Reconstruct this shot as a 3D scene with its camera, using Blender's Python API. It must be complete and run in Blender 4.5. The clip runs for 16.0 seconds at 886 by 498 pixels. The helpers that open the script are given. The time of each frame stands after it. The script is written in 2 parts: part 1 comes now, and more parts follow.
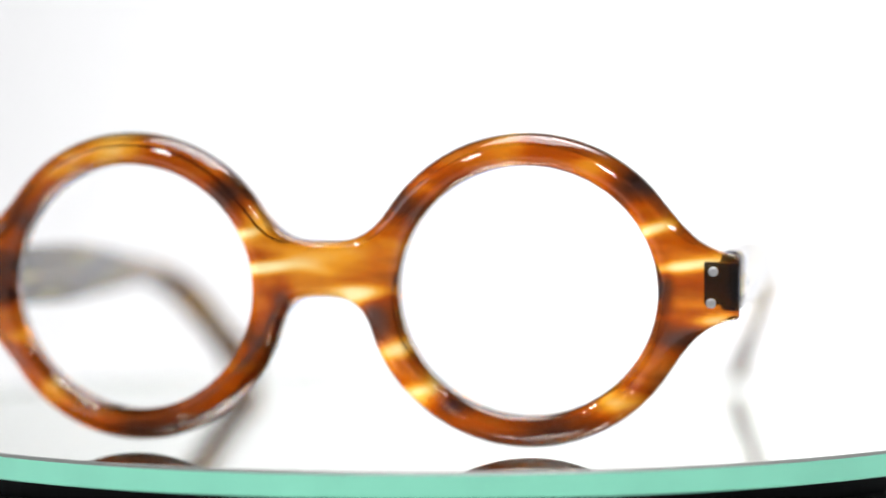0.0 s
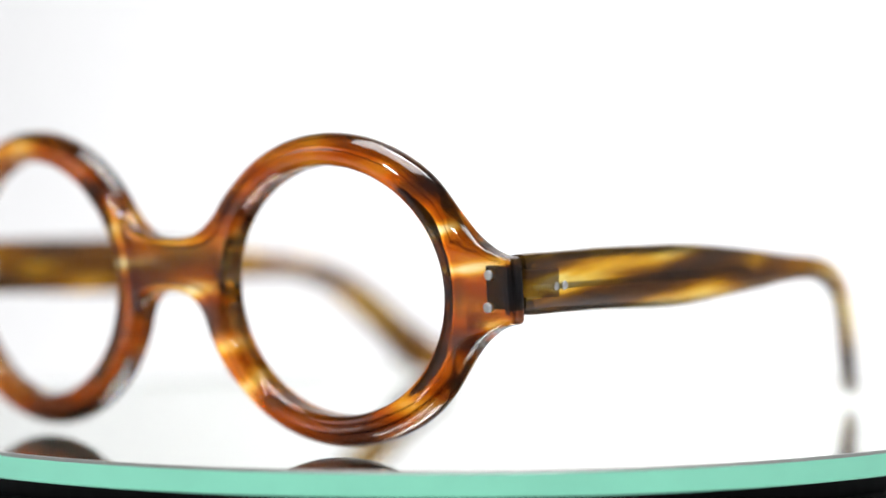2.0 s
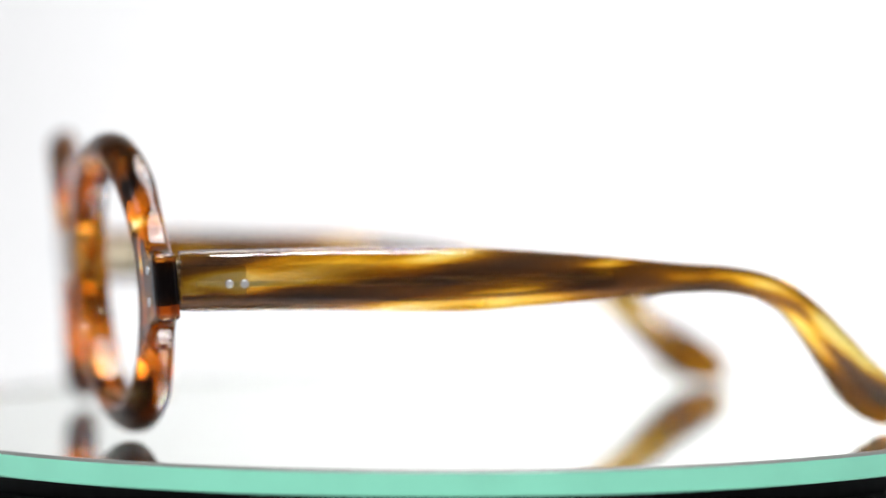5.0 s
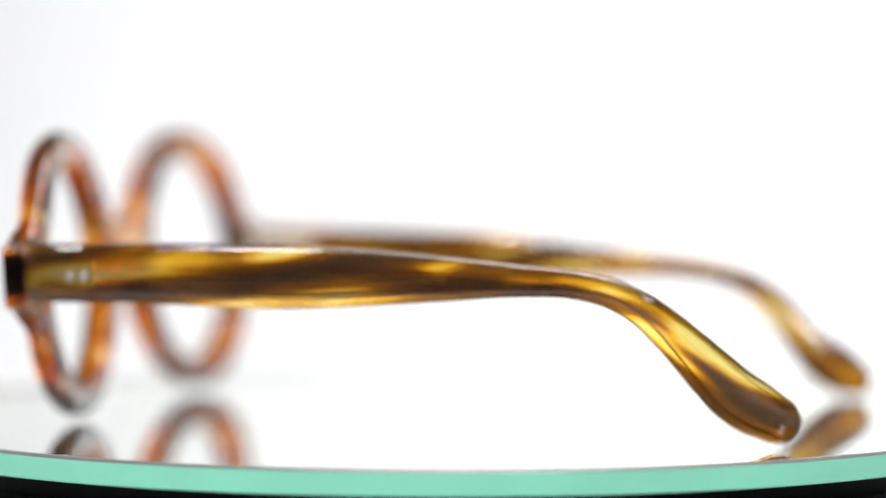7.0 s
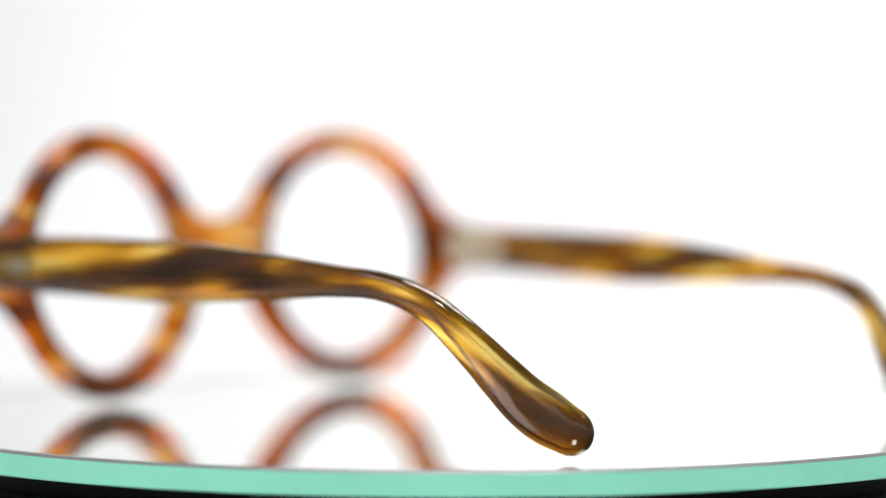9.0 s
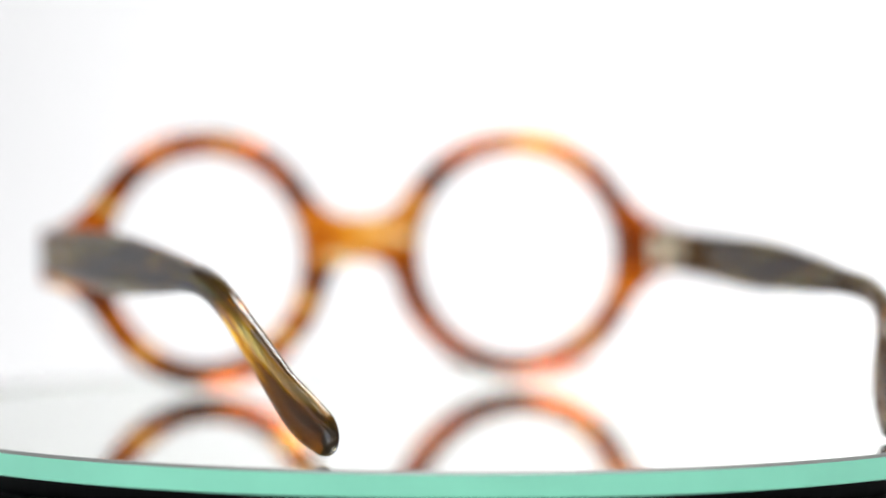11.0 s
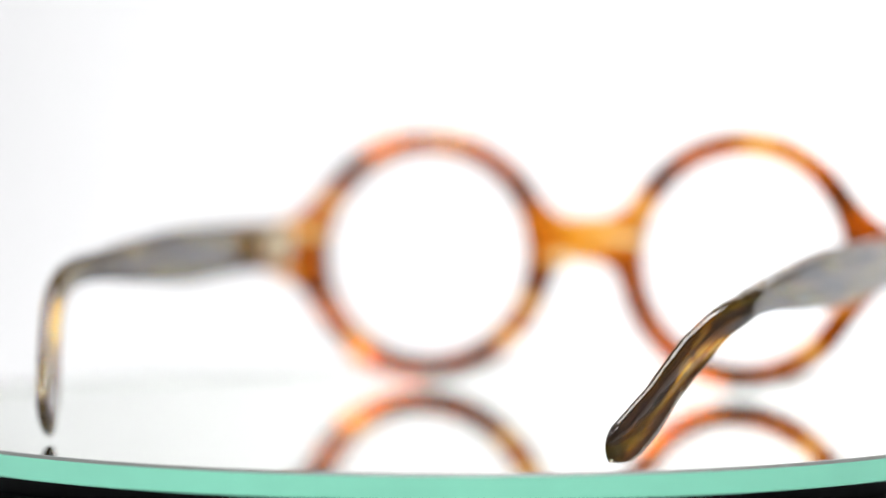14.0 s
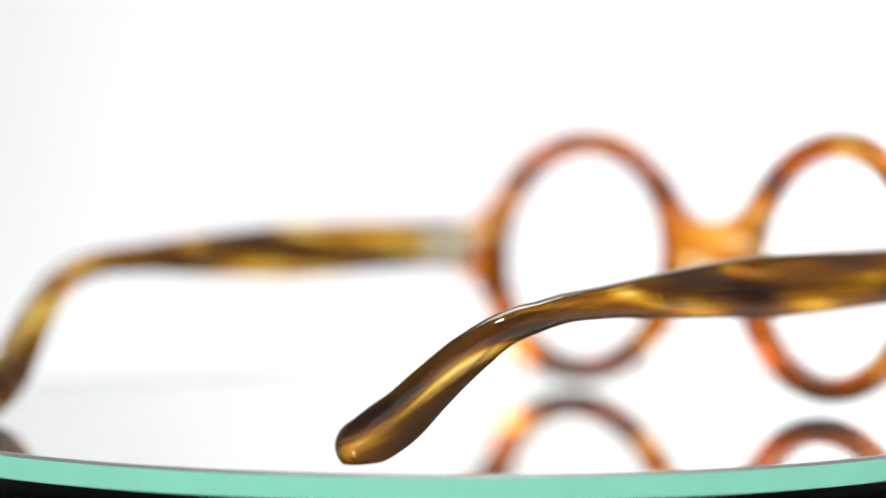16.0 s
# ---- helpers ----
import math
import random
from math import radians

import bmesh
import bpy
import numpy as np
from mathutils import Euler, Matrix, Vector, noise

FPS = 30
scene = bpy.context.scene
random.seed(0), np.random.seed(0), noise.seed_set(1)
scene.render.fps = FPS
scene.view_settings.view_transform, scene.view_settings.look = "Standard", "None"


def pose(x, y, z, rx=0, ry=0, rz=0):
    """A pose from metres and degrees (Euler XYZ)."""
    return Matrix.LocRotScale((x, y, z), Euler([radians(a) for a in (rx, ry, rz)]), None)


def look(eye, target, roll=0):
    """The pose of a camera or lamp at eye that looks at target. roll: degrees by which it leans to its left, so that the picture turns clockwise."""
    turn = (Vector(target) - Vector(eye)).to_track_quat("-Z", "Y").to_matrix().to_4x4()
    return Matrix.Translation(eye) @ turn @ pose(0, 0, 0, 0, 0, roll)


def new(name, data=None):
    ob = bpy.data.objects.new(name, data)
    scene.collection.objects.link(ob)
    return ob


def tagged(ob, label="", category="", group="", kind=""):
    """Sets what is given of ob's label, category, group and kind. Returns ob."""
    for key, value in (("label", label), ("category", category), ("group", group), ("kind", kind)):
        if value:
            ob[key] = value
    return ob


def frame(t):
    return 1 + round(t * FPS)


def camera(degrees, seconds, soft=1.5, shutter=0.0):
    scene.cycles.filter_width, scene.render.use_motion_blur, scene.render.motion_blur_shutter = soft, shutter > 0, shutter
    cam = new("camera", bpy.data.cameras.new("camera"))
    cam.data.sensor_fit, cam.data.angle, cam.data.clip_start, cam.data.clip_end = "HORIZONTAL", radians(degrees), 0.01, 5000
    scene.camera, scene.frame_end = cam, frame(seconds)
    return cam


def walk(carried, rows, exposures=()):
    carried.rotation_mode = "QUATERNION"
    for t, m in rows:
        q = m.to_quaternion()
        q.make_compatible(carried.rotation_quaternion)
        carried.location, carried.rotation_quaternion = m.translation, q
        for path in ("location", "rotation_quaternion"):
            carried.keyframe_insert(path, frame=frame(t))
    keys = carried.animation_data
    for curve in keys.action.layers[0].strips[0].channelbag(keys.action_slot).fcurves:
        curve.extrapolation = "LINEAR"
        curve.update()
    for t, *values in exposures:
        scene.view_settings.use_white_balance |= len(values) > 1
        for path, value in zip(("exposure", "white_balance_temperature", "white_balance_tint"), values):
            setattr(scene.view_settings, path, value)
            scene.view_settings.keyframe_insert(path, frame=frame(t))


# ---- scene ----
# A pair of round tortoiseshell eyeglasses turning on a mirror-topped display turntable.
MM = 0.001

# ---- camera: on a stand, long lens, shallow focus ----
cam = camera(15.74, 16.0, soft=1.5)
stand = pose(0, -0.6039, 0.0567, 90 - 2.391, 0, 0.025) @ pose(0, 0, 0, 0, 0, 0.017)
walk(cam, [(0, stand), (16, stand)])
cam.data.dof.use_dof = True
cam.data.dof.focus_distance = 0.524
cam.data.dof.aperture_fstop = 5.4
scene.view_settings.exposure = 0.0

# ---- light: a white studio with an overhead softbox and two small lamps by the camera; unseen fills on the backdrop and from the left ----
world = bpy.data.worlds.new("world")
scene.world = world
world.use_nodes = True
world.node_tree.nodes["Background"].inputs[0].default_value = (0.9, 0.93, 1.0, 1)
world.node_tree.nodes["Background"].inputs[1].default_value = 0.05


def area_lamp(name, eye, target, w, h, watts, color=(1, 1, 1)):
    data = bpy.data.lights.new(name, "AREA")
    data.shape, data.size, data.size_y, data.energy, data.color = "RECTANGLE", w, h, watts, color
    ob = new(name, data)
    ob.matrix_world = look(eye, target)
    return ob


area_lamp("softbox_lamp", (0.04, -0.02, 0.52), (0.01, 0, 0), 0.38, 0.34, 4.2)
# unseen fills, added to whiten the backdrop and what the temples reflect of it
area_lamp("backdrop_fill", (0.3, 0.2, 0.95), (0.08, 0.97, 0.02), 0.5, 0.3, 5.1)
area_lamp("backdrop_side_fill", (0.5, 0.55, 0.4), (0.16, 1.0, 0.02), 0.3, 0.3, 2.2)
area_lamp("backdrop_left_fill", (-1.0, 0.66, 0.36), (-0.98, 1.0, 0.08), 0.45, 0.45, 0.9)
area_lamp("backdrop_right_fill", (0.8, 0.6, 0.4), (0.78, 1.0, 0.08), 0.5, 0.5, 3.3)
# bluish fill added on the left, where the studio has no window
area_lamp("side_fill", (-1.3, -0.5, 0.7), (0, 0, 0.02), 0.5, 0.5, 2.2, (0.82, 0.88, 1.0))
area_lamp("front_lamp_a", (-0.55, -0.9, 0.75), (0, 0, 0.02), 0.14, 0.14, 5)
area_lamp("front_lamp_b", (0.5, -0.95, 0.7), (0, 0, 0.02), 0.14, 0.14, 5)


# ---- materials ----
def material(name):
    m = bpy.data.materials.new(name)
    m.use_nodes = True
    t = m.node_tree
    return m, t, t.nodes["Principled BSDF"], t.nodes["Material Output"]


def node(t, kind, **kw):
    n = t.nodes.new(kind)
    for k, v in kw.items():
        n.inputs[k.replace("_", " ")].default_value = v
    return n


def ramp(t, src, stops):
    r = t.nodes.new("ShaderNodeValToRGB")
    e = r.color_ramp.elements
    while len(e) < len(stops):
        e.new(0.5)
    for el, (p, c) in zip(e, stops):
        el.position, el.color = p, (*c, 1)
    t.links.new(src, r.inputs["Fac"])
    return r


def plain(name, color, rough=0.5, metal=0.0, grain=0.0, scale=200.0, bump=0.0, shine=0.5):
    m, t, p, out = material(name)
    p.inputs["Roughness"].default_value = rough
    p.inputs["Metallic"].default_value = metal
    p.inputs["Specular IOR Level"].default_value = shine
    tc = t.nodes.new("ShaderNodeTexCoord")
    nz = node(t, "ShaderNodeTexNoise", Scale=scale, Detail=4.0)
    t.links.new(tc.outputs["Object"], nz.inputs["Vector"])
    lo = tuple(c * (1 - grain) for c in color)
    hi = tuple(min(1, c * (1 + grain)) for c in color)
    r = ramp(t, nz.outputs["Fac"], [(0.3, lo), (0.7, hi)])
    t.links.new(r.outputs["Color"], p.inputs["Base Color"])
    if bump:
        b = node(t, "ShaderNodeBump", Strength=bump, Distance=0.0002)
        t.links.new(nz.outputs["Fac"], b.inputs["Height"])
        t.links.new(b.outputs["Normal"], p.inputs["Normal"])
    return m


def acetate(name, stops, stretch, fine, finer, glow, see, gloss, pale):
    """Streaked cellulose acetate: polished, partly see-through; the mesh's own "tone" carries the large colour bands and its "flow" the grain's direction."""
    m, t, p, out = material(name)
    tone = t.nodes.new("ShaderNodeAttribute")
    tone.attribute_name = "tone"
    flow = t.nodes.new("ShaderNodeAttribute")
    flow.attribute_name = "flow"
    value = tone.outputs["Fac"]
    for scale, amount, detail in ((1.0, fine, 1.5), (3.5, fine * finer, 3.0)):
        mp = t.nodes.new("ShaderNodeMapping")
        mp.inputs["Scale"].default_value = [a * scale for a in stretch]
        t.links.new(flow.outputs["Vector"], mp.inputs["Vector"])
        nz = node(t, "ShaderNodeTexNoise", Scale=1.0, Detail=detail, Roughness=0.5, Distortion=0.4)
        t.links.new(mp.outputs["Vector"], nz.inputs["Vector"])
        sub = t.nodes.new("ShaderNodeMath")
        sub.operation = "SUBTRACT"
        sub.inputs[1].default_value = 0.5
        t.links.new(nz.outputs["Fac"], sub.inputs[0])
        add = t.nodes.new("ShaderNodeMath")
        add.operation = "MULTIPLY_ADD"
        add.inputs[1].default_value = amount
        t.links.new(sub.outputs[0], add.inputs[0])
        t.links.new(value, add.inputs[2])
        value = add.outputs[0]
    col = ramp(t, value, stops)
    df = t.nodes.new("ShaderNodeBsdfDiffuse")
    tr = t.nodes.new("ShaderNodeBsdfTranslucent")
    rf = node(t, "ShaderNodeBsdfRefraction", Roughness=0.09, IOR=1.47)
    gl = node(t, "ShaderNodeBsdfGlossy", Roughness=0.04)
    # light that passes through crosses two faces, each taking a part of the colour
    thin = node(t, "ShaderNodeGamma", Gamma=pale)
    t.links.new(col.outputs["Color"], thin.inputs["Color"])
    t.links.new(thin.outputs["Color"], df.inputs["Color"])
    t.links.new(thin.outputs["Color"], tr.inputs["Color"])
    t.links.new(thin.outputs["Color"], rf.inputs["Color"])
    fr = node(t, "ShaderNodeFresnel", IOR=gloss)
    m1, m2, m3 = (t.nodes.new("ShaderNodeMixShader") for _ in range(3))
    m1.inputs[0].default_value, m2.inputs[0].default_value = glow, see
    for a, b in ((df.outputs[0], m1.inputs[1]), (tr.outputs[0], m1.inputs[2]), (m1.outputs[0], m2.inputs[1]), (rf.outputs[0], m2.inputs[2]),
                 (fr.outputs[0], m3.inputs[0]), (m2.outputs[0], m3.inputs[1]), (gl.outputs[0], m3.inputs[2]), (m3.outputs[0], out.inputs["Surface"])):
        t.links.new(a, b)
    t.nodes.remove(p)
    return m


AMBER = acetate("amber_tortoise_acetate",
                [(0.06, (0.045, 0.026, 0.027)), (0.26, (0.100, 0.040, 0.024)), (0.40, (0.25, 0.062, 0.011)), (0.53, (0.47, 0.104, 0.005)), (0.70, (0.85, 0.41, 0.040)), (0.90, (1.0, 0.86, 0.48))],
                (0.06, 0.18, 0.22), 0.6, 0.16, 0.4, 0.95, 1.55, 0.63)
OLIVE = acetate("olive_horn_acetate",
                [(0.14, (0.092, 0.056, 0.036)), (0.36, (0.18, 0.088, 0.030)), (0.48, (0.28, 0.125, 0.018)), (0.59, (0.48, 0.232, 0.014)), (0.76, (0.88, 0.56, 0.055)), (0.95, (1.0, 0.86, 0.36))],
                (0.04, 0.40, 0.16), 0.55, 0.6, 0.4, 0.86, 1.65, 0.73)
STEEL = plain("brushed_steel", (0.64, 0.64, 0.63), 0.42, 1.0, 0.05, 900)
HINGE = plain("satin_hinge_metal", (0.76, 0.71, 0.54), 0.45, 0.3, 0.06, 700)
DARK = plain("dark_hinge_shield", (0.022, 0.016, 0.016), 0.12, 0.0, 0.2, 500)
PAPER = plain("white_backdrop_paper", (0.86, 0.86, 0.865), 0.8, 0.0, 0.01, 12)
WALL = plain("grey_studio_wall", (0.14, 0.14, 0.15), 0.8, 0.0, 0.03, 5)
BLACK = plain("black_plastic", (0.003, 0.003, 0.004), 0.6, 0.0, 0.2, 300, 0.05, 0.15)
MINT = plain("green_glass_edge", (0.29, 0.80, 0.585), 0.28, 0.0, 0.05, 60)
CHAMFER = plain("ground_glass_chamfer", (0.16, 0.17, 0.16), 0.3, 0.0, 0.08, 400)
FROST = plain("frosted_inner_edge", (0.88, 0.91, 0.88), 0.6, 0.0, 0.03, 80)
MIRROR = plain("mirror_silvering", (0.90, 0.92, 0.89), 0.0, 0.97)
GLASS, _t, _p, _o = material("clear_glass")
_r = node(_t, "ShaderNodeBsdfRefraction", Roughness=0.0, IOR=1.12)
_t.links.new(_r.outputs[0], _o.inputs["Surface"])
_t.nodes.remove(_p)


# ---- mesh helpers ----
def mesh_ob(name, verts, faces, mats, parent=None, label="", smooth=True, slots=None):
    me = bpy.data.meshes.new(name)
    me.from_pydata([tuple(map(float, v)) for v in verts], [], [tuple(map(int, f)) for f in faces])
    for m in (mats if isinstance(mats, (list, tuple)) else [mats]):
        me.materials.append(m)
    if smooth:
        me.polygons.foreach_set("use_smooth", [True] * len(me.polygons))
    if slots is not None:
        me.polygons.foreach_set("material_index", slots)
    me.update()
    ob = new(name, me)
    if parent:
        ob.parent = parent
    if label:
        ob["label"] = label
    return ob


def part(name, bm, mat, parent, label="", smooth=True):
    me = bpy.data.meshes.new(name)
    bmesh.ops.recalc_face_normals(bm, faces=bm.faces)
    bm.to_mesh(me)
    bm.free()
    me.materials.append(mat)
    if smooth:
        me.polygons.foreach_set("use_smooth", [True] * len(me.polygons))
    ob = new(name, me)
    ob.parent = parent
    if label:
        ob["label"] = label
    return ob


def lathe(profile, n=128):
    """Closed turned solid from (radius, z) pairs; the first and last lie on the axis. Returns vertices, faces, the profile step of each face."""
    v, f, step = [(0, 0, profile[0][1])], [], []
    rings = profile[1:-1]
    for r, z in rings:
        v += [(r * math.cos(2 * math.pi * i / n), r * math.sin(2 * math.pi * i / n), z) for i in range(n)]
    v.append((0, 0, profile[-1][1]))
    for i in range(n):
        j = (i + 1) % n
        f.append((0, 1 + i, 1 + j)), step.append(0)
        for k in range(len(rings) - 1):
            a, b = 1 + k * n, 1 + (k + 1) * n
            f.append((a + i, b + i, b + j, a + j)), step.append(k + 1)
        a = 1 + (len(rings) - 1) * n
        f.append((a + i, len(v) - 1, a + j)), step.append(len(rings))
    return v, f, step


def surface_net(lo, hi, cell, field):
    """A quad mesh of field(x, y, z) = 0 within the box, with the vertices drawn onto the surface."""
    ax = [np.arange(a, b + cell, cell) for a, b in zip(lo, hi)]
    gx, gy, gz = np.meshgrid(*ax, indexing="ij")
    s = field(gx, gy, gz)
    inside = s < 0
    n = [len(a) for a in ax]
    acc, cnt = np.zeros((n[0] - 1, n[1] - 1, n[2] - 1, 3)), np.zeros((n[0] - 1, n[1] - 1, n[2] - 1))
    corner = [(i, j, k) for i in (0, 1) for j in (0, 1) for k in (0, 1)]
    cut = lambda a, c: a[c[0]:n[0] - 1 + c[0], c[1]:n[1] - 1 + c[1], c[2]:n[2] - 1 + c[2]]
    for a in corner:
        for d in range(3):
            if a[d]:
                continue
            b = tuple(1 if q == d else a[q] for q in range(3))
            sa, sb = cut(s, a), cut(s, b)
            cross = (sa < 0) != (sb < 0)
            f = np.where(cross, sa / np.where(cross, sa - sb, 1), 0)
            for q in range(3):
                acc[..., q] += np.where(cross, a[q] + (f if q == d else 0), 0)
            cnt += cross
    used = cnt > 0
    idx = np.full(used.shape, -1)
    idx[used] = np.arange(used.sum())
    base = np.argwhere(used)
    p = (base + acc[used] / cnt[used][:, None]) * cell + np.array([a[0] for a in ax])
    e = 0.02
    for _ in range(3):
        v0 = field(p[:, 0], p[:, 1], p[:, 2])
        g = np.stack([(field(*(p + e * np.eye(3)[q]).T) - field(*(p - e * np.eye(3)[q]).T)) / (2 * e) for q in range(3)], 1)
        step = -0.8 * v0[:, None] * g / np.maximum((g * g).sum(1), 0.1)[:, None]
        p = p + np.clip(step, -0.3 * cell, 0.3 * cell)
    faces = []
    for d in range(3):
        u, w = (d + 1) % 3, (d + 2) % 3
        sl = [slice(0, m) for m in n]
        sh = list(sl)
        sl[d], sh[d] = slice(0, n[d] - 1), slice(1, n[d])
        a, b = inside[tuple(sl)], inside[tuple(sh)]
        for q in np.argwhere(a != b):
            if min(q[u], q[w]) < 1 or q[u] >= n[u] - 1 or q[w] >= n[w] - 1:
                continue
            ring = []
            for du, dw in ((-1, -1), (0, -1), (0, 0), (-1, 0)):
                c = list(q)
                c[u] += du
                c[w] += dw
                ring.append(idx[tuple(c)])
            faces.append(ring if a[tuple(q)] else ring[::-1])
    return p, faces


def pigment(ob, tone, flow):
    """Stores the colour bands and the grain's direction on a mesh."""
    a = ob.data.attributes.new("tone", "FLOAT", "POINT")
    a.data.foreach_set("value", np.asarray(tone, np.float32))
    a = ob.data.attributes.new("flow", "FLOAT_VECTOR", "POINT")
    a.data.foreach_set("vector", np.asarray(flow, np.float32).ravel())


def streaks(u, w, rows, slope, gain):
    """Sum of soft long streaks: along, across, half length, half width, strength."""
    total = np.zeros(len(u))
    for a, b, length, width, strength in rows:
        du, dw = u - a, w - b
        total += strength * gain * np.exp(-(du / length) ** 2 * 0.9 - ((dw - slope * du) / width) ** 2 * 0.9)
    return total


# ---- setting ----
def setting():
    # paper sweep: flat under the turntable, rising behind it
    prof = [(-0.45, -0.06), (0.55, -0.06)]
    for i in range(1, 13):
        a = math.pi / 2 * i / 12
        prof.append((0.55 + 0.45 * math.sin(a), -0.06 + 0.45 * (1 - math.cos(a))))
    prof.append((1.0, 1.6))
    back = [(y + 0.004, z - 0.004) for y, z in prof]
    loop = prof + back[::-1]
    bm = bmesh.new()
    ends = []
    for x in (-1.1, 1.1):
        ends.append([bm.verts.new((x, y, z)) for y, z in loop])
    m = len(loop)
    for i in range(m):
        j = (i + 1) % m
        bm.faces.new((ends[0][i], ends[0][j], ends[1][j], ends[1][i]))
    k = len(prof)
    for e in ends:
        for i in range(k - 1):
            bm.faces.new((e[i], e[i + 1], e[m - 2 - i], e[m - 1 - i]))
    ob = part("backdrop", bm, PAPER, None)
    tagged(ob, "seamless white paper sweep behind the turntable", "backdrop", kind="structure")

    def slab(name, lo, hi, mat, label):
        b = bmesh.new()
        bmesh.ops.create_cube(b, size=1, matrix=Matrix.LocRotScale([(p + q) / 2 for p, q in zip(lo, hi)], None, [q - p for p, q in zip(lo, hi)]))
        o = part(name, b, mat, None, smooth=False)
        tagged(o, label, name.split("_")[0], kind="structure")

    slab("floor", (-2, -2.4, -0.115), (2, 1.8, -0.0645), WALL, "plain grey studio table surface")
    slab("ceiling", (-2, -2.4, 1.80), (2, 1.8, 1.85), WALL, "plain grey studio ceiling")
    slab("wall_north", (-2, 1.75, -0.0645), (2, 1.8, 1.8), WALL, "plain grey studio wall")
    slab("wall_south", (-2, -2.4, -0.0645), (2, -2.35, 1.8), WALL, "plain grey studio wall")
    # unseen side walls, white only to bounce light onto the eyeglasses
    slab("wall_west", (-2, -2.35, -0.0645), (-1.95, 1.75, 1.8), PAPER, "plain white studio wall, unseen, added to bounce light")
    slab("wall_east", (1.95, -2.35, -0.0645), (2, 1.75, 1.8), PAPER, "plain white studio wall, unseen, added to bounce light")


setting()

# ---- turntable ----
TOP, RIM, THICK = 0.0008, 0.1045, 0.0043


def turntable():
    root = new("turntable")
    tagged(root, "round mirror-topped display turntable with green glass edge and black base", "turntable")
    c, inner = 0.0005, RIM - 0.0012
    low = TOP - THICK
    v, f, step = lathe([(0, TOP), (inner, TOP), (inner, low), (0, low)], 192)
    disc = mesh_ob("mirror_disc", v, [q[::-1] for q in f], [GLASS, FROST, MIRROR], root, "thick round mirror glass", False, [{0: 0, 1: 1, 2: 2}[k] for k in step])
    # polished green edge band with a ground chamfer on top
    ring = [(inner + 0.00002, TOP), (RIM - c, TOP), (RIM, TOP - c), (RIM, low + c * 0.6), (RIM - c * 0.6, low), (inner + 0.00002, low)]
    n = 192
    v = [(r * math.cos(2 * math.pi * i / n), r * math.sin(2 * math.pi * i / n), z) for r, z in ring for i in range(n)]
    f, slot = [], []
    for k in range(len(ring)):
        k2 = (k + 1) % len(ring)
        for i in range(n):
            j = (i + 1) % n
            f.append((k * n + j, k * n + i, k2 * n + i, k2 * n + j))
            slot.append(0 if k in (0, 1) else 1)
    band = mesh_ob("glass_edge", v, f, [CHAMFER, MINT], root, "pale green polished glass edge", False, slot)
    for ob in (disc, band):
        b = bmesh.new()
        b.from_mesh(ob.data)
        bmesh.ops.recalc_face_normals(b, faces=b.faces)
        for q in b.faces:
            q.smooth = ob is band
        for e in b.edges:
            if len(e.link_faces) == 2 and e.calc_face_angle() > 0.3:
                e.smooth = False
        b.to_mesh(ob.data)
        b.free()
    z0 = TOP - THICK
    for name, prof, label in (
            ("collar", [(0, z0 - 0.0001), (RIM - 0.007, z0 - 0.0001), (RIM - 0.007, z0 - 0.004), (0, z0 - 0.004)], "black recessed collar"),
            ("base", [(0, z0 - 0.004), (RIM - 0.004, z0 - 0.004), (RIM - 0.001, z0 - 0.0048), (RIM, z0 - 0.006), (RIM, -0.056), (RIM - 0.002, -0.0597), (0, -0.0597)], "black plastic turntable base")):
        v, f, step = lathe(prof, 128)
        o = mesh_ob(name, v, [q[::-1] for q in f], BLACK, root, label, False)
    return root


TABLE = turntable()

# ---- eyeglasses, in millimetres: x across, y from the front to the temple tips, z up; the turntable's axis is at AXIS ----
AXIS = Vector((7.8, 63.7, 0))


def place(points):
    """From the eyeglasses' own millimetres to metres about the turntable's axis."""
    return (np.asarray(points, float) - np.array(AXIS)) * MM


def smin(a, b, k):
    h = np.clip(0.5 + 0.5 * (b - a) / k, 0, 1)
    return b + (a - b) * h - k * h * (1 - h)


TILT = 0.070


def front_y(x):
    """The front sheet's curve, a little skewed towards the -x side; the end pieces run flatter."""
    ax = np.abs(x)
    a = np.minimum(ax, 58.0)
    return -7.97 + 0.0017 * a * a + 0.1 * np.maximum(ax - 58.0, 0) - 0.019 * (x - 65.0)


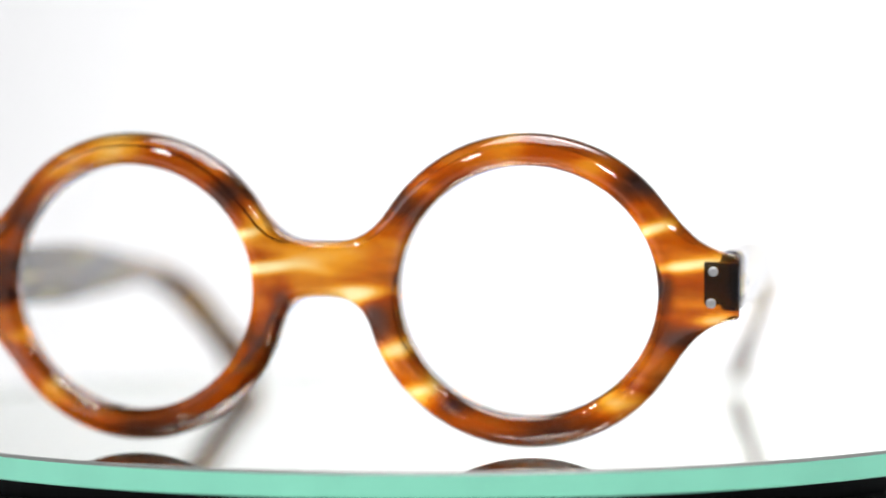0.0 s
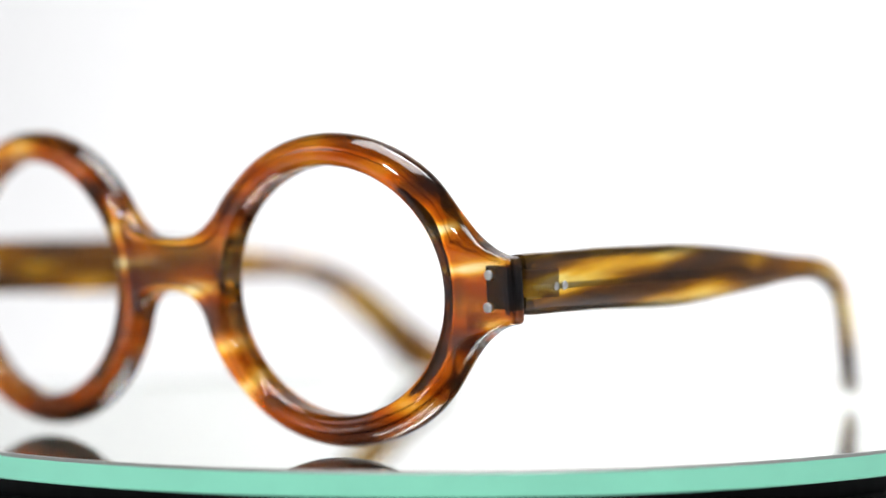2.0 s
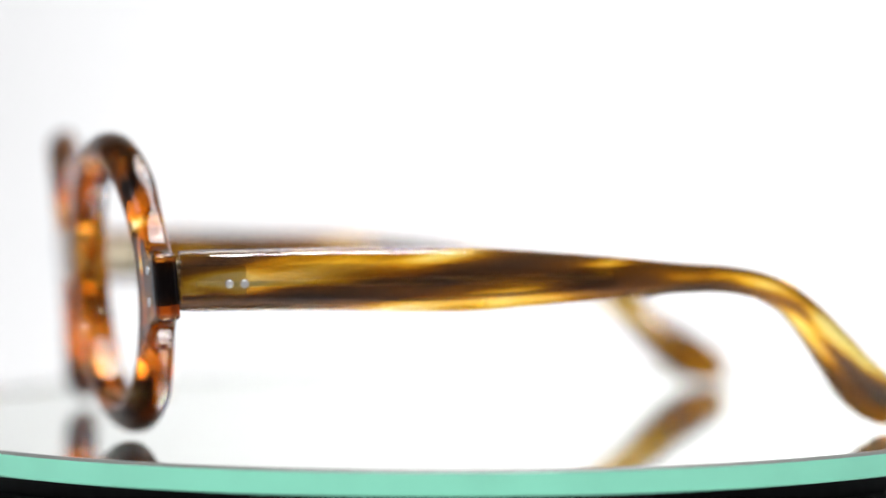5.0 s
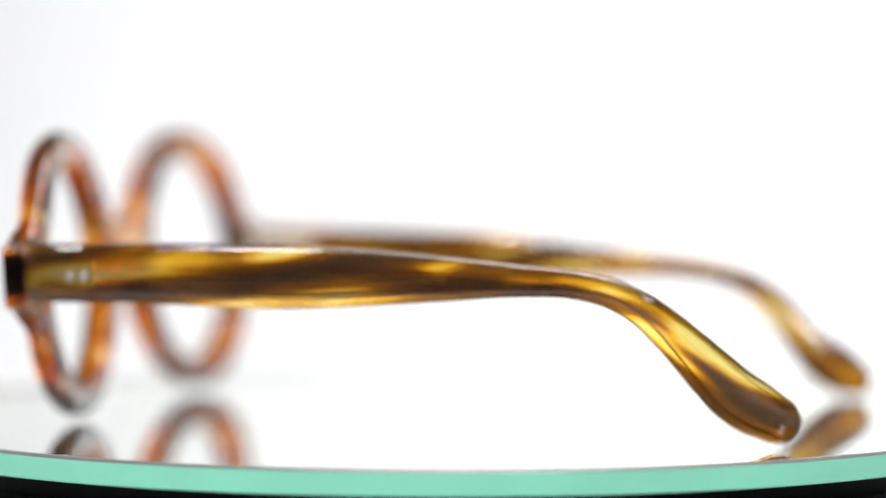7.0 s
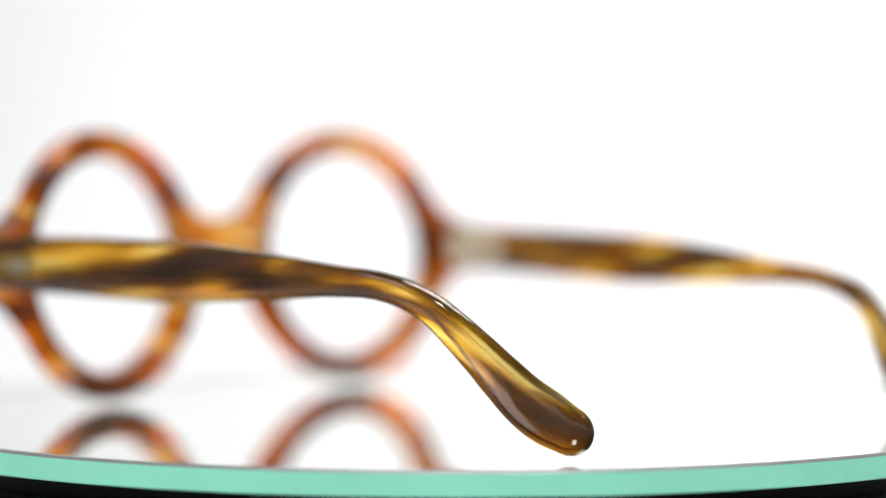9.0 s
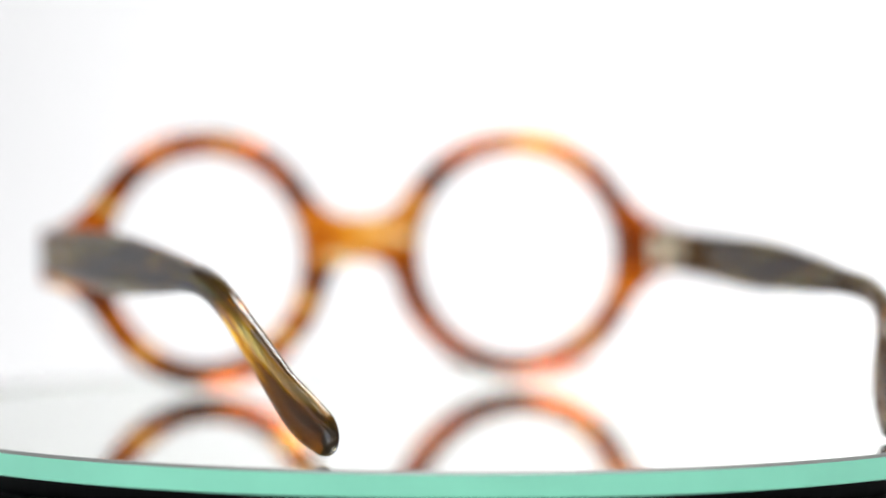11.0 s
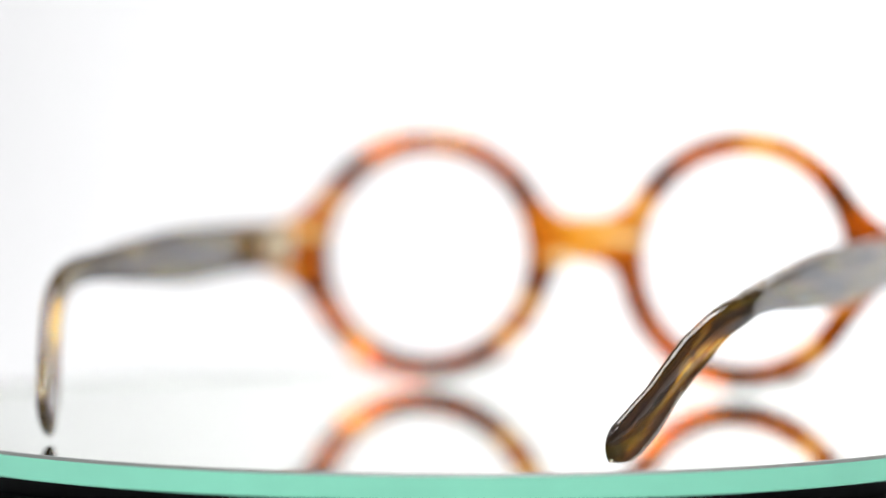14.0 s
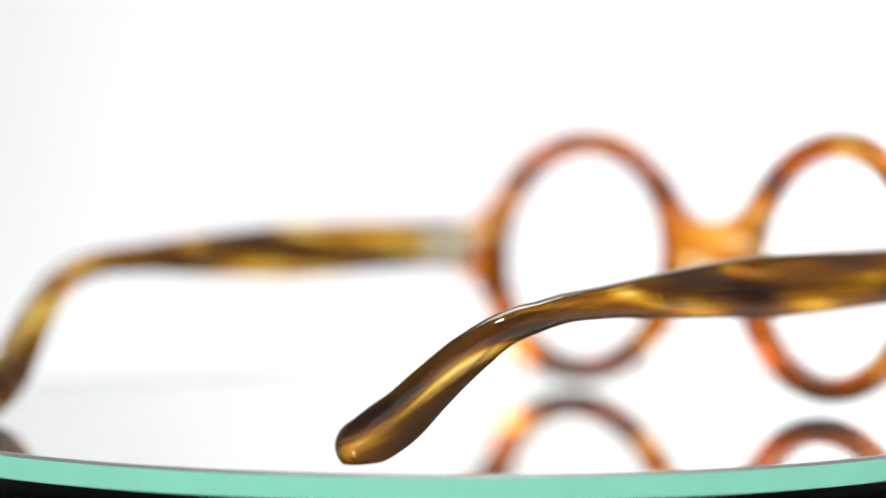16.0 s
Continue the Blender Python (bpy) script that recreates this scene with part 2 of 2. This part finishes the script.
def front_field(x, y, z):
    ax = np.abs(x)
    thick = np.interp(ax, [52, 66], [6.1, 4.1])
    v = y - front_y(x) - thick / 2 + (z - 28.4) * TILT
    rho = np.hypot((ax - 34.15) / 1.018, (z - 27.6) / 0.99)
    d = rho - 26.7
    qx, qz = ax - 10.0, np.abs(z - 31.2) - 4.7
    bridge = np.minimum(np.maximum(qx, qz), 0) + np.hypot(np.maximum(qx, 0), np.maximum(qz, 0))
    d = smin(d, bridge, 6.0)
    qx, qz = np.abs(ax - 60.0) - 8.6 + 0.1 * (v + thick / 2), np.abs(z - 28.5) - 4.7
    lug = np.minimum(np.maximum(qx, qz), 0) + np.hypot(np.maximum(qx, 0), np.maximum(qz, 0)) - 0.6
    d = smin(d, lug, 10.0)
    h = thick / 2
    rf, rb = np.interp(ax, [5, 15, 57, 63], [1.3, 3.6, 3.6, 0.8]), np.interp(ax, [5, 15, 57, 63], [1.0, 1.7, 1.7, 0.7])
    corner = lambda a, b, r: np.minimum(np.maximum(a + r, b + r), 0) + np.hypot(np.maximum(a + r, 0), np.maximum(b + r, 0)) - r
    # the front edge is eased by a broad, nearly flat bevel
    bevel = lambda a, b, r, p: np.minimum(np.maximum(a + r, b + r), 0) + (np.maximum(a + r, 0) ** p + np.maximum(b + r, 0) ** p) ** (1 / p) - r
    s = np.maximum(bevel(d, -v - h, rf, 1.75), corner(d, v - h, rb))
    # the lens opening, chamfered towards the front
    hole = 21.2 + np.clip(-v - (h - 1.3), 0, 1.3) * 0.55 - rho
    return -smin(-s, -hole, 0.9)


def rod(start, end, radius, dome=0.0, n=24):
    """A short round pin from start to end, its end slightly domed."""
    a, b = Vector(start), Vector(end)
    ax = (b - a).normalized()
    u = ax.orthogonal().normalized()
    w = ax.cross(u)
    bm = bmesh.new()
    rings = []
    for d, rr in ((0, 1), (1, 1), (1, 0.85), (1, 0.45)):
        lift = dome * (0 if rr == 1 else (0.6 if rr == 0.85 else 1.0))
        c = a.lerp(b, d) + ax * lift
        rings.append([bm.verts.new(place([c + (u * math.cos(t) + w * math.sin(t)) * radius * rr])[0]) for t in (2 * math.pi * i / n for i in range(n))])
    bm.faces.new(rings[0][::-1])
    for p, q in zip(rings, rings[1:]):
        for i in range(n):
            bm.faces.new((p[i], p[(i + 1) % n], q[(i + 1) % n], q[i]))
    bm.faces.new(rings[-1])
    return bm


def box(lo, hi, bevel, warp=None):
    bm = bmesh.new()
    bmesh.ops.create_cube(bm, size=1, matrix=Matrix.LocRotScale([(p + q) / 2 for p, q in zip(lo, hi)], None, [abs(q - p) for p, q in zip(lo, hi)]))
    if bevel:
        bmesh.ops.bevel(bm, geom=list(bm.edges), offset=bevel, segments=3, affect="EDGES", profile=0.5)
    for v in bm.verts:
        c = warp(v.co) if warp else v.co
        v.co = Vector(place([c])[0])
    return bm


# temple: stations of centre y, centre z, inset from the outer face's line, half height, half thickness
TEMPLE = [(3.1, 29.4, 0.0, 4.9, 1.75), (3.8, 29.4, 0.0, 4.95, 1.9), (14.8, 29.4, 0.0, 5.1, 1.95), (28, 29.4, 0.1, 5.3, 2.0), (41, 29.1, 0.2, 5.5, 2.0),
          (53, 28.95, 0.3, 5.5, 2.0), (64, 28.9, 0.4, 4.85, 1.95), (78, 28.75, 0.5, 3.8, 1.9), (91, 28.5, 0.7, 2.7, 1.85),
          (100, 28.0, 0.75, 2.45, 1.8), (106.1, 26.6, 1.1, 2.55, 1.75), (111.3, 24.0, 1.9, 2.9, 1.7), (115.1, 20.8, 3.0, 3.35, 1.65),
          (118.9, 17.0, 4.5, 3.85, 1.6), (122.5, 13.1, 6.0, 4.4, 1.5), (126.1, 9.4, 7.6, 4.8, 1.5), (129.8, 6.7, 9.1, 4.8, 1.5), (132.6, 5.0, 10.3, 4.3, 1.5)]


def spline(rows, per):
    """A smooth curve through the rows."""
    r = np.array(rows, float)
    t = np.concatenate([[0], np.cumsum(np.linalg.norm(np.diff(r[:, :2], axis=0), axis=1))])
    m = np.gradient(r, t, axis=0)
    out = []
    for i in range(len(r) - 1):
        h = t[i + 1] - t[i]
        for k in range(per):
            u = k / per
            out.append((2 * u**3 - 3 * u * u + 1) * r[i] + (u**3 - 2 * u * u + u) * h * m[i] + (3 * u * u - 2 * u**3) * r[i + 1] + (u**3 - u * u) * h * m[i + 1])
    out.append(r[-1])
    return np.array(out)


def temple_mesh(outer, bend):
    """Vertices and faces of one temple on the +x side. bend maps points (mm) to their final place."""
    st = spline(TEMPLE, 9)
    n = 40
    ang = 2 * np.pi * np.arange(n) / n
    cs, sn = np.cos(ang), np.sin(ang)
    sup = lambda a, p: np.sign(a) * np.abs(a) ** p
    rings, flow = [], []
    tan = np.gradient(st[:, :2], axis=0)
    tan /= np.linalg.norm(tan, axis=1)[:, None]
    last = st[-1]
    tail = []
    for a in np.radians([8, 17, 26, 35, 44, 53, 61, 69, 76, 82, 87]):
        row = last.copy()
        row[:2] += tan[-1] * 4.2 * math.sin(a)
        row[2] += 1.4 * math.sin(a)
        row[3] *= math.cos(a)**0.95
        row[4] *= math.cos(a)**0.8
        tail.append(row)
    st = np.vstack([st, tail])
    tan = np.vstack([tan, np.repeat(tan[-1:], len(tail), 0)])
    for (y, z, inset, hh, ht), (ty, tz) in zip(st, tan):
        ny, nz = -tz, ty
        p = 0.42 if y < 95 else 0.42 + min(1, (y - 95) / 15) * 0.38
        x = outer - 1.95 - inset + sup(cs, p) * ht
        h = sup(sn, p * 1.1) * hh
        if flow:
            run += math.hypot(y - was[0], z - was[1])
        else:
            run = 0.0
        was = (y, z)
        flow.append(np.stack([np.full(n, run), h, sup(cs, p) * ht], 1))
        rings.append(np.stack([x, y + ny * h, z + nz * h], 1))
    v = np.vstack(rings + [rings[0].mean(0)[None], rings[-1].mean(0)[None]])
    f = []
    for i in range(len(rings) - 1):
        for j in range(n):
            k = (j + 1) % n
            f.append((i * n + j, i * n + k, (i + 1) * n + k, (i + 1) * n + j))
    for j in range(n):
        k = (j + 1) % n
        f.append((len(v) - 2, k, j))
        f.append((len(v) - 1, (len(rings) - 1) * n + j, (len(rings) - 1) * n + k))
    flow = np.vstack(flow + [flow[0].mean(0)[None], flow[-1].mean(0)[None]])
    return bend(v), f, flow


# pale and dark streaks in the front sheet, some painting glow and shade: x, z, half length, half width, strength
# the last two paint in the overhead light glowing through the rim tops
FRONT_PALE_GLOW = [(54.7, 38.1, 4, 0.9, 1.1), (61, 32.1, 6, 0.9, 1.1), (65, 22.9, 4, 0.9, 0.9), (5.0, 27.0, 5.5, 1.3, 1.3), (12.2, 18, 3, 1.6, 1.0), (15.6, 10.8, 4, 1.1, 0.9),
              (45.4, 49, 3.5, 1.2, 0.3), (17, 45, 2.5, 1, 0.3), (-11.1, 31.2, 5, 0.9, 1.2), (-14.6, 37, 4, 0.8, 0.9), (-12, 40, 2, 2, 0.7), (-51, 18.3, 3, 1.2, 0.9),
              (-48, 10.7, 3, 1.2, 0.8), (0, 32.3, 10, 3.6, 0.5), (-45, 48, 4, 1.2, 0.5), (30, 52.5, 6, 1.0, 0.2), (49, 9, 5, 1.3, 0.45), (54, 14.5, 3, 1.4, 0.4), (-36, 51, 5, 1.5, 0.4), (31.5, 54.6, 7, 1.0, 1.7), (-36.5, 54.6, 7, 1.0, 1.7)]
# the pair at x = +-69.3 paints in the darkness of the end faces
FRONT_DARK_SHADE = [(52.3, 45.3, 4, 2.4, 1.1), (13.2, 41, 4, 2.6, 0.7), (56.6, 27, 1.2, 4.5, 0.7), (8.3, 22.0, 2.8, 3.4, 0.85), (36.6, 3.8, 9, 1.9, 0.8), (23, 8.6, 4, 1.2, 0.7),
              (60, 20, 5, 2.6, 0.55), (-17, 43.7, 4, 2.4, 1.1), (-55, 31, 3, 5, 0.65), (-54, 39, 3, 2, 0.7), (-31, 3.8, 9, 1.9, 0.8), (-7.6, 24.6, 1.6, 4, 0.75),
              (-12.6, 18.3, 2, 3, 0.5), (-62, 29, 5, 4, 0.3), (69.3, 29, 1.5, 3.2, 1.5), (-69.3, 29, 1.5, 3.2, 1.5),
              (58, 44.5, 2.4, 3.2, 0.6), (57, 10.5, 2.6, 3.0, 0.6), (-58.5, 44, 2.6, 3.4, 0.6), (-57.5, 11, 2.6, 3.2, 0.6)]
# the same along a temple: along, above the middle, half length, half width, strength
# the first three also paint in the hinge metal's reflection showing through
RIGHT_PALE_SHEEN = [(5, -0.8, 6, 0.9, 2.1), (22, 0.9, 14, 2.3, 0.95), (10, 0.2, 9, 2.4, 0.35), (43.3, 3.4, 7, 1.0, 1.2), (37, -4.9, 9, 1.2, 1.6), (55, -3.0, 8, 1.4, 0.8), (28, -1.7, 6, 0.45, 0.8),
              (72.7, 1.6, 5, 1.0, 1.3), (65, -3.3, 12, 1.0, 0.7), (91, 0.6, 8, 0.6, 0.8), (95.6, 0.3, 6, 0.7, 0.5), (102.5, 0.4, 6, 0.8, 1.3), (118.2, 1.4, 5, 1.3, 1.9),
              (112, -1.8, 6, 0.9, 1.3), (120, -1.7, 5, 0.7, 1.1), (134, 4.3, 10, 0.8, 1.0), (127, 2.8, 7, 1.0, 0.9), (50, 4.6, 6, 0.7, 0.7)]
RIGHT_DARK = [(6, 2.8, 9, 1.0, 0.9), (4, -2.4, 6, 0.45, 1.0), (2, -4.3, 8, 0.8, 0.5), (20, -3.3, 8, 1.3, 0.9), (46, 0.0, 17, 1.7, 1.2), (59, 3.2, 8, 1.0, 0.6),
              (75, -1.2, 9, 1.0, 0.9), (70, 0.2, 6, 0.8, 0.7), (95, 1.5, 7, 0.6, 0.7), (90.7, -1.7, 9, 0.9, 1.0), (115.3, 0.4, 5, 0.45, 1.0), (124.8, 0.0, 6, 0.6, 0.9),
              (130.6, -0.9, 6, 1.8, 0.35), (136, 0.2, 6, 2.0, 0.8), (127.8, -4.2, 7, 1.0, 0.5)]
LEFT_PALE = [(72, -1.6, 5, 1.0, 1.5), (64, -3.1, 6, 0.9, 1.2), (56, 2.8, 5, 0.9, 1.2), (50, 1.8, 4, 0.9, 1.0), (82, 1.1, 4, 0.8, 1.5), (38.2, -3.6, 7, 1.1, 0.9),
             (98, 1.1, 10, 0.6, 0.8), (24, 0.3, 6, 1.3, 0.9), (138, 0.0, 7, 1.3, 1.1), (122.4, 0.1, 10, 0.9, 1.3), (113.3, -1.2, 8, 0.8, 1.4), (10, 1.5, 8, 1.5, 0.8)]
LEFT_DARK = [(53.3, -0.5, 10, 1.3, 1.2), (66.6, 2.1, 9, 1.2, 1.1), (86, -3.4, 14, 0.9, 1.1), (66.7, -4.7, 8, 0.6, 0.7), (25.4, 2.4, 10, 1.1, 0.9), (128.8, 2.2, 6, 0.5, 1.1),
             (134, 3.4, 10, 1.1, 1.2), (131, -2.1, 8, 1.0, 0.9), (104.7, -1.8, 10, 1.0, 1.1), (15, -3.0, 8, 1.2, 0.7)]


def eyeglasses():
    root = new("eyeglasses")
    tagged(root, "round tortoiseshell acetate eyeglasses frame, open, standing on the mirror", "eyeglasses")
    v, f = surface_net((-72, -12, -1), (72, 10, 56), 0.5, front_field)
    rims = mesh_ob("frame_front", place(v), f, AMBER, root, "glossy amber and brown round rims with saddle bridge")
    tone = 0.53 + streaks(v[:, 0], v[:, 2], FRONT_PALE_GLOW, 0.12, 0.39) - streaks(v[:, 0], v[:, 2], FRONT_DARK_SHADE, 0.12, 0.36)
    # the cut wall of the lens openings is paler than the sheet
    rho = np.hypot((np.abs(v[:, 0]) - 34.15) / 1.018, (v[:, 2] - 27.6) / 0.99)
    tone = tone + 0.08 * np.clip((21.6 - rho) / 0.35, 0, 1)
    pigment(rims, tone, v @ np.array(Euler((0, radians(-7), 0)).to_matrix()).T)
    for side in (1, -1):
        mirror = np.array([side, 1, 1])
        flip = lambda q, s=side: Vector((q[0] * s, q[1], q[2]))
        # dark hinge shield seen in the end piece, with its two rivets
        def curve(c, s=side):
            return Vector((c.x * s, c.y + front_y(c.x * s) - (c.z - 28.4) * TILT, c.z))
        shield = box((63.2, 2.5, 25.5), (68.95, 3.9, 32.7), 0.45, curve)
        # end cap added to the shield, standing in for the unlit end face
        shade_cap = bpy.data.meshes.new("shade_cap")
        b = box((67.6, 0.5, 25.3), (68.95, 2.7, 32.6), 0.3, curve)
        b.to_mesh(shade_cap)
        b.free()
        shield.from_mesh(shade_cap)
        bpy.data.meshes.remove(shade_cap)
        part("hinge_shield", shield, DARK, root, "dark rectangular hinge shield set in the end piece, with an added dark end cap")
        for x, z in ((65.0, 31.1), (64.6, 25.8)):
            y = front_y(x * side) - (z - 28.4) * TILT
            part("rivet", rod(flip((x, y + 1, z)), flip((x, y - 0.14, z)), 0.82, 0.12), STEEL, root, "small round steel rivet")
        if side == 1:
            bend = lambda q: q
        else:
            ca, sa, cp, sp = math.cos(radians(3.3)), math.sin(radians(3.3)), math.cos(radians(0.1)), math.sin(radians(0.1))

            def bend(q):
                q = np.array(q, float)
                x, y, z = q[:, 0] - 69.3 - np.interp(q[:, 1], [103, 112, 119, 126, 133], [0, 1.2, 2.4, 2.1, 1.4]), 2.4 + (q[:, 1] - 3.1) * 1.009, q[:, 2] - 29.4
                sag = -1.5 * np.interp(y, [0, 30, 60, 85, 105, 116, 126, 138], [0.2, 0.6, 0.75, 1.25, 1.7, 0.95, 0.4, 0.1])
                y, z = y * cp + z * sp, -y * sp + z * cp
                x, y = x * ca - y * sa, x * sa + y * ca
                return np.stack([-(x + 69.3), y + 3.1, z + 29.4 - 0.9 + sag], 1)
        v, f, flow = temple_mesh(69.3, bend)
        if side == -1:
            f = [q[::-1] for q in f]
        arm = mesh_ob("temple", place(v), f, OLIVE, root, "polished olive brown horn-patterned temple arm")
        pale, dark = (RIGHT_PALE_SHEEN, RIGHT_DARK) if side == 1 else (LEFT_PALE, LEFT_DARK)
        tone = 0.47 + (0.06 if side == 1 else -0.05) * np.clip((flow[:, 0] - 100) / 15, 0, 1) + streaks(flow[:, 0], flow[:, 1], pale, 0.13, 0.36) - streaks(flow[:, 0], flow[:, 1], dark, 0.13, 0.34)
        pigment(arm, tone, np.stack([flow[:, 0], flow[:, 1] - 0.12 * flow[:, 0], flow[:, 2] + 20 * side], 1))
        b = bmesh.new()
        b.from_mesh(arm.data)
        bmesh.ops.recalc_face_normals(b, faces=b.faces)
        for e in b.edges:
            if len(e.link_faces) == 2 and e.calc_face_angle() > 0.7:
                e.smooth = False
        b.to_mesh(arm.data)
        b.free()
        one = lambda c: Vector(bend([tuple(c)])[0])
        for y in (11.2, 13.8):
            part("rivet", rod(one((68.7, y, 28.9)), one((69.42, y, 28.9)), 0.75, 0.1), STEEL, arm, "small round steel rivet")
        part("core_wire", box((67.0, 6.0, 28.3), (67.5, 78.0, 29.3), 0.2, one), STEEL, arm, "thin steel core wire inside the temple")
        part("hinge_leaf", box((64.9, 4.0, 27.0), (65.65, 14.6, 31.6), 0.3, one), HINGE, arm, "pale satin metal hinge leaf")
        for k in range(5):
            z = 25.9 + 1.35 * k
            part("hinge_knuckle", rod(one((64.8, 3.0, z)), one((64.8, 3.0, z + 1.2)), 1.25), HINGE, arm, "pale metal hinge knuckle")
    return root


GLASSES = eyeglasses()


# ---- the turning ----
def turn_at(t):
    """Degrees by which the turntable has turned at t seconds."""
    drift = np.interp(t, [0, 0.8, 1.6, 2.4, 3.2, 4.0, 4.7, 7.5, 12, 16], [-0.37, -0.27, -0.32, 0.08, 0.44, 0.62, 0.58, -0.27, -0.96, 0.46])
    return -10.03 - 13.071 * t - 0.03032 * t * t + float(drift)


def motions():
    times = [0.4 * i for i in range(41)]
    walk(GLASSES, [(t, pose(0, 0, 0, 0, 0, turn_at(t)) @ pose(0, 0, 0, 0.2, 0, 0)) for t in times])
    walk(TABLE, [(t, pose(0, 0, 0, 0, 0, turn_at(t)) @ pose(0, 0, 0, 0, -0.24, 0)) for t in times])


motions()
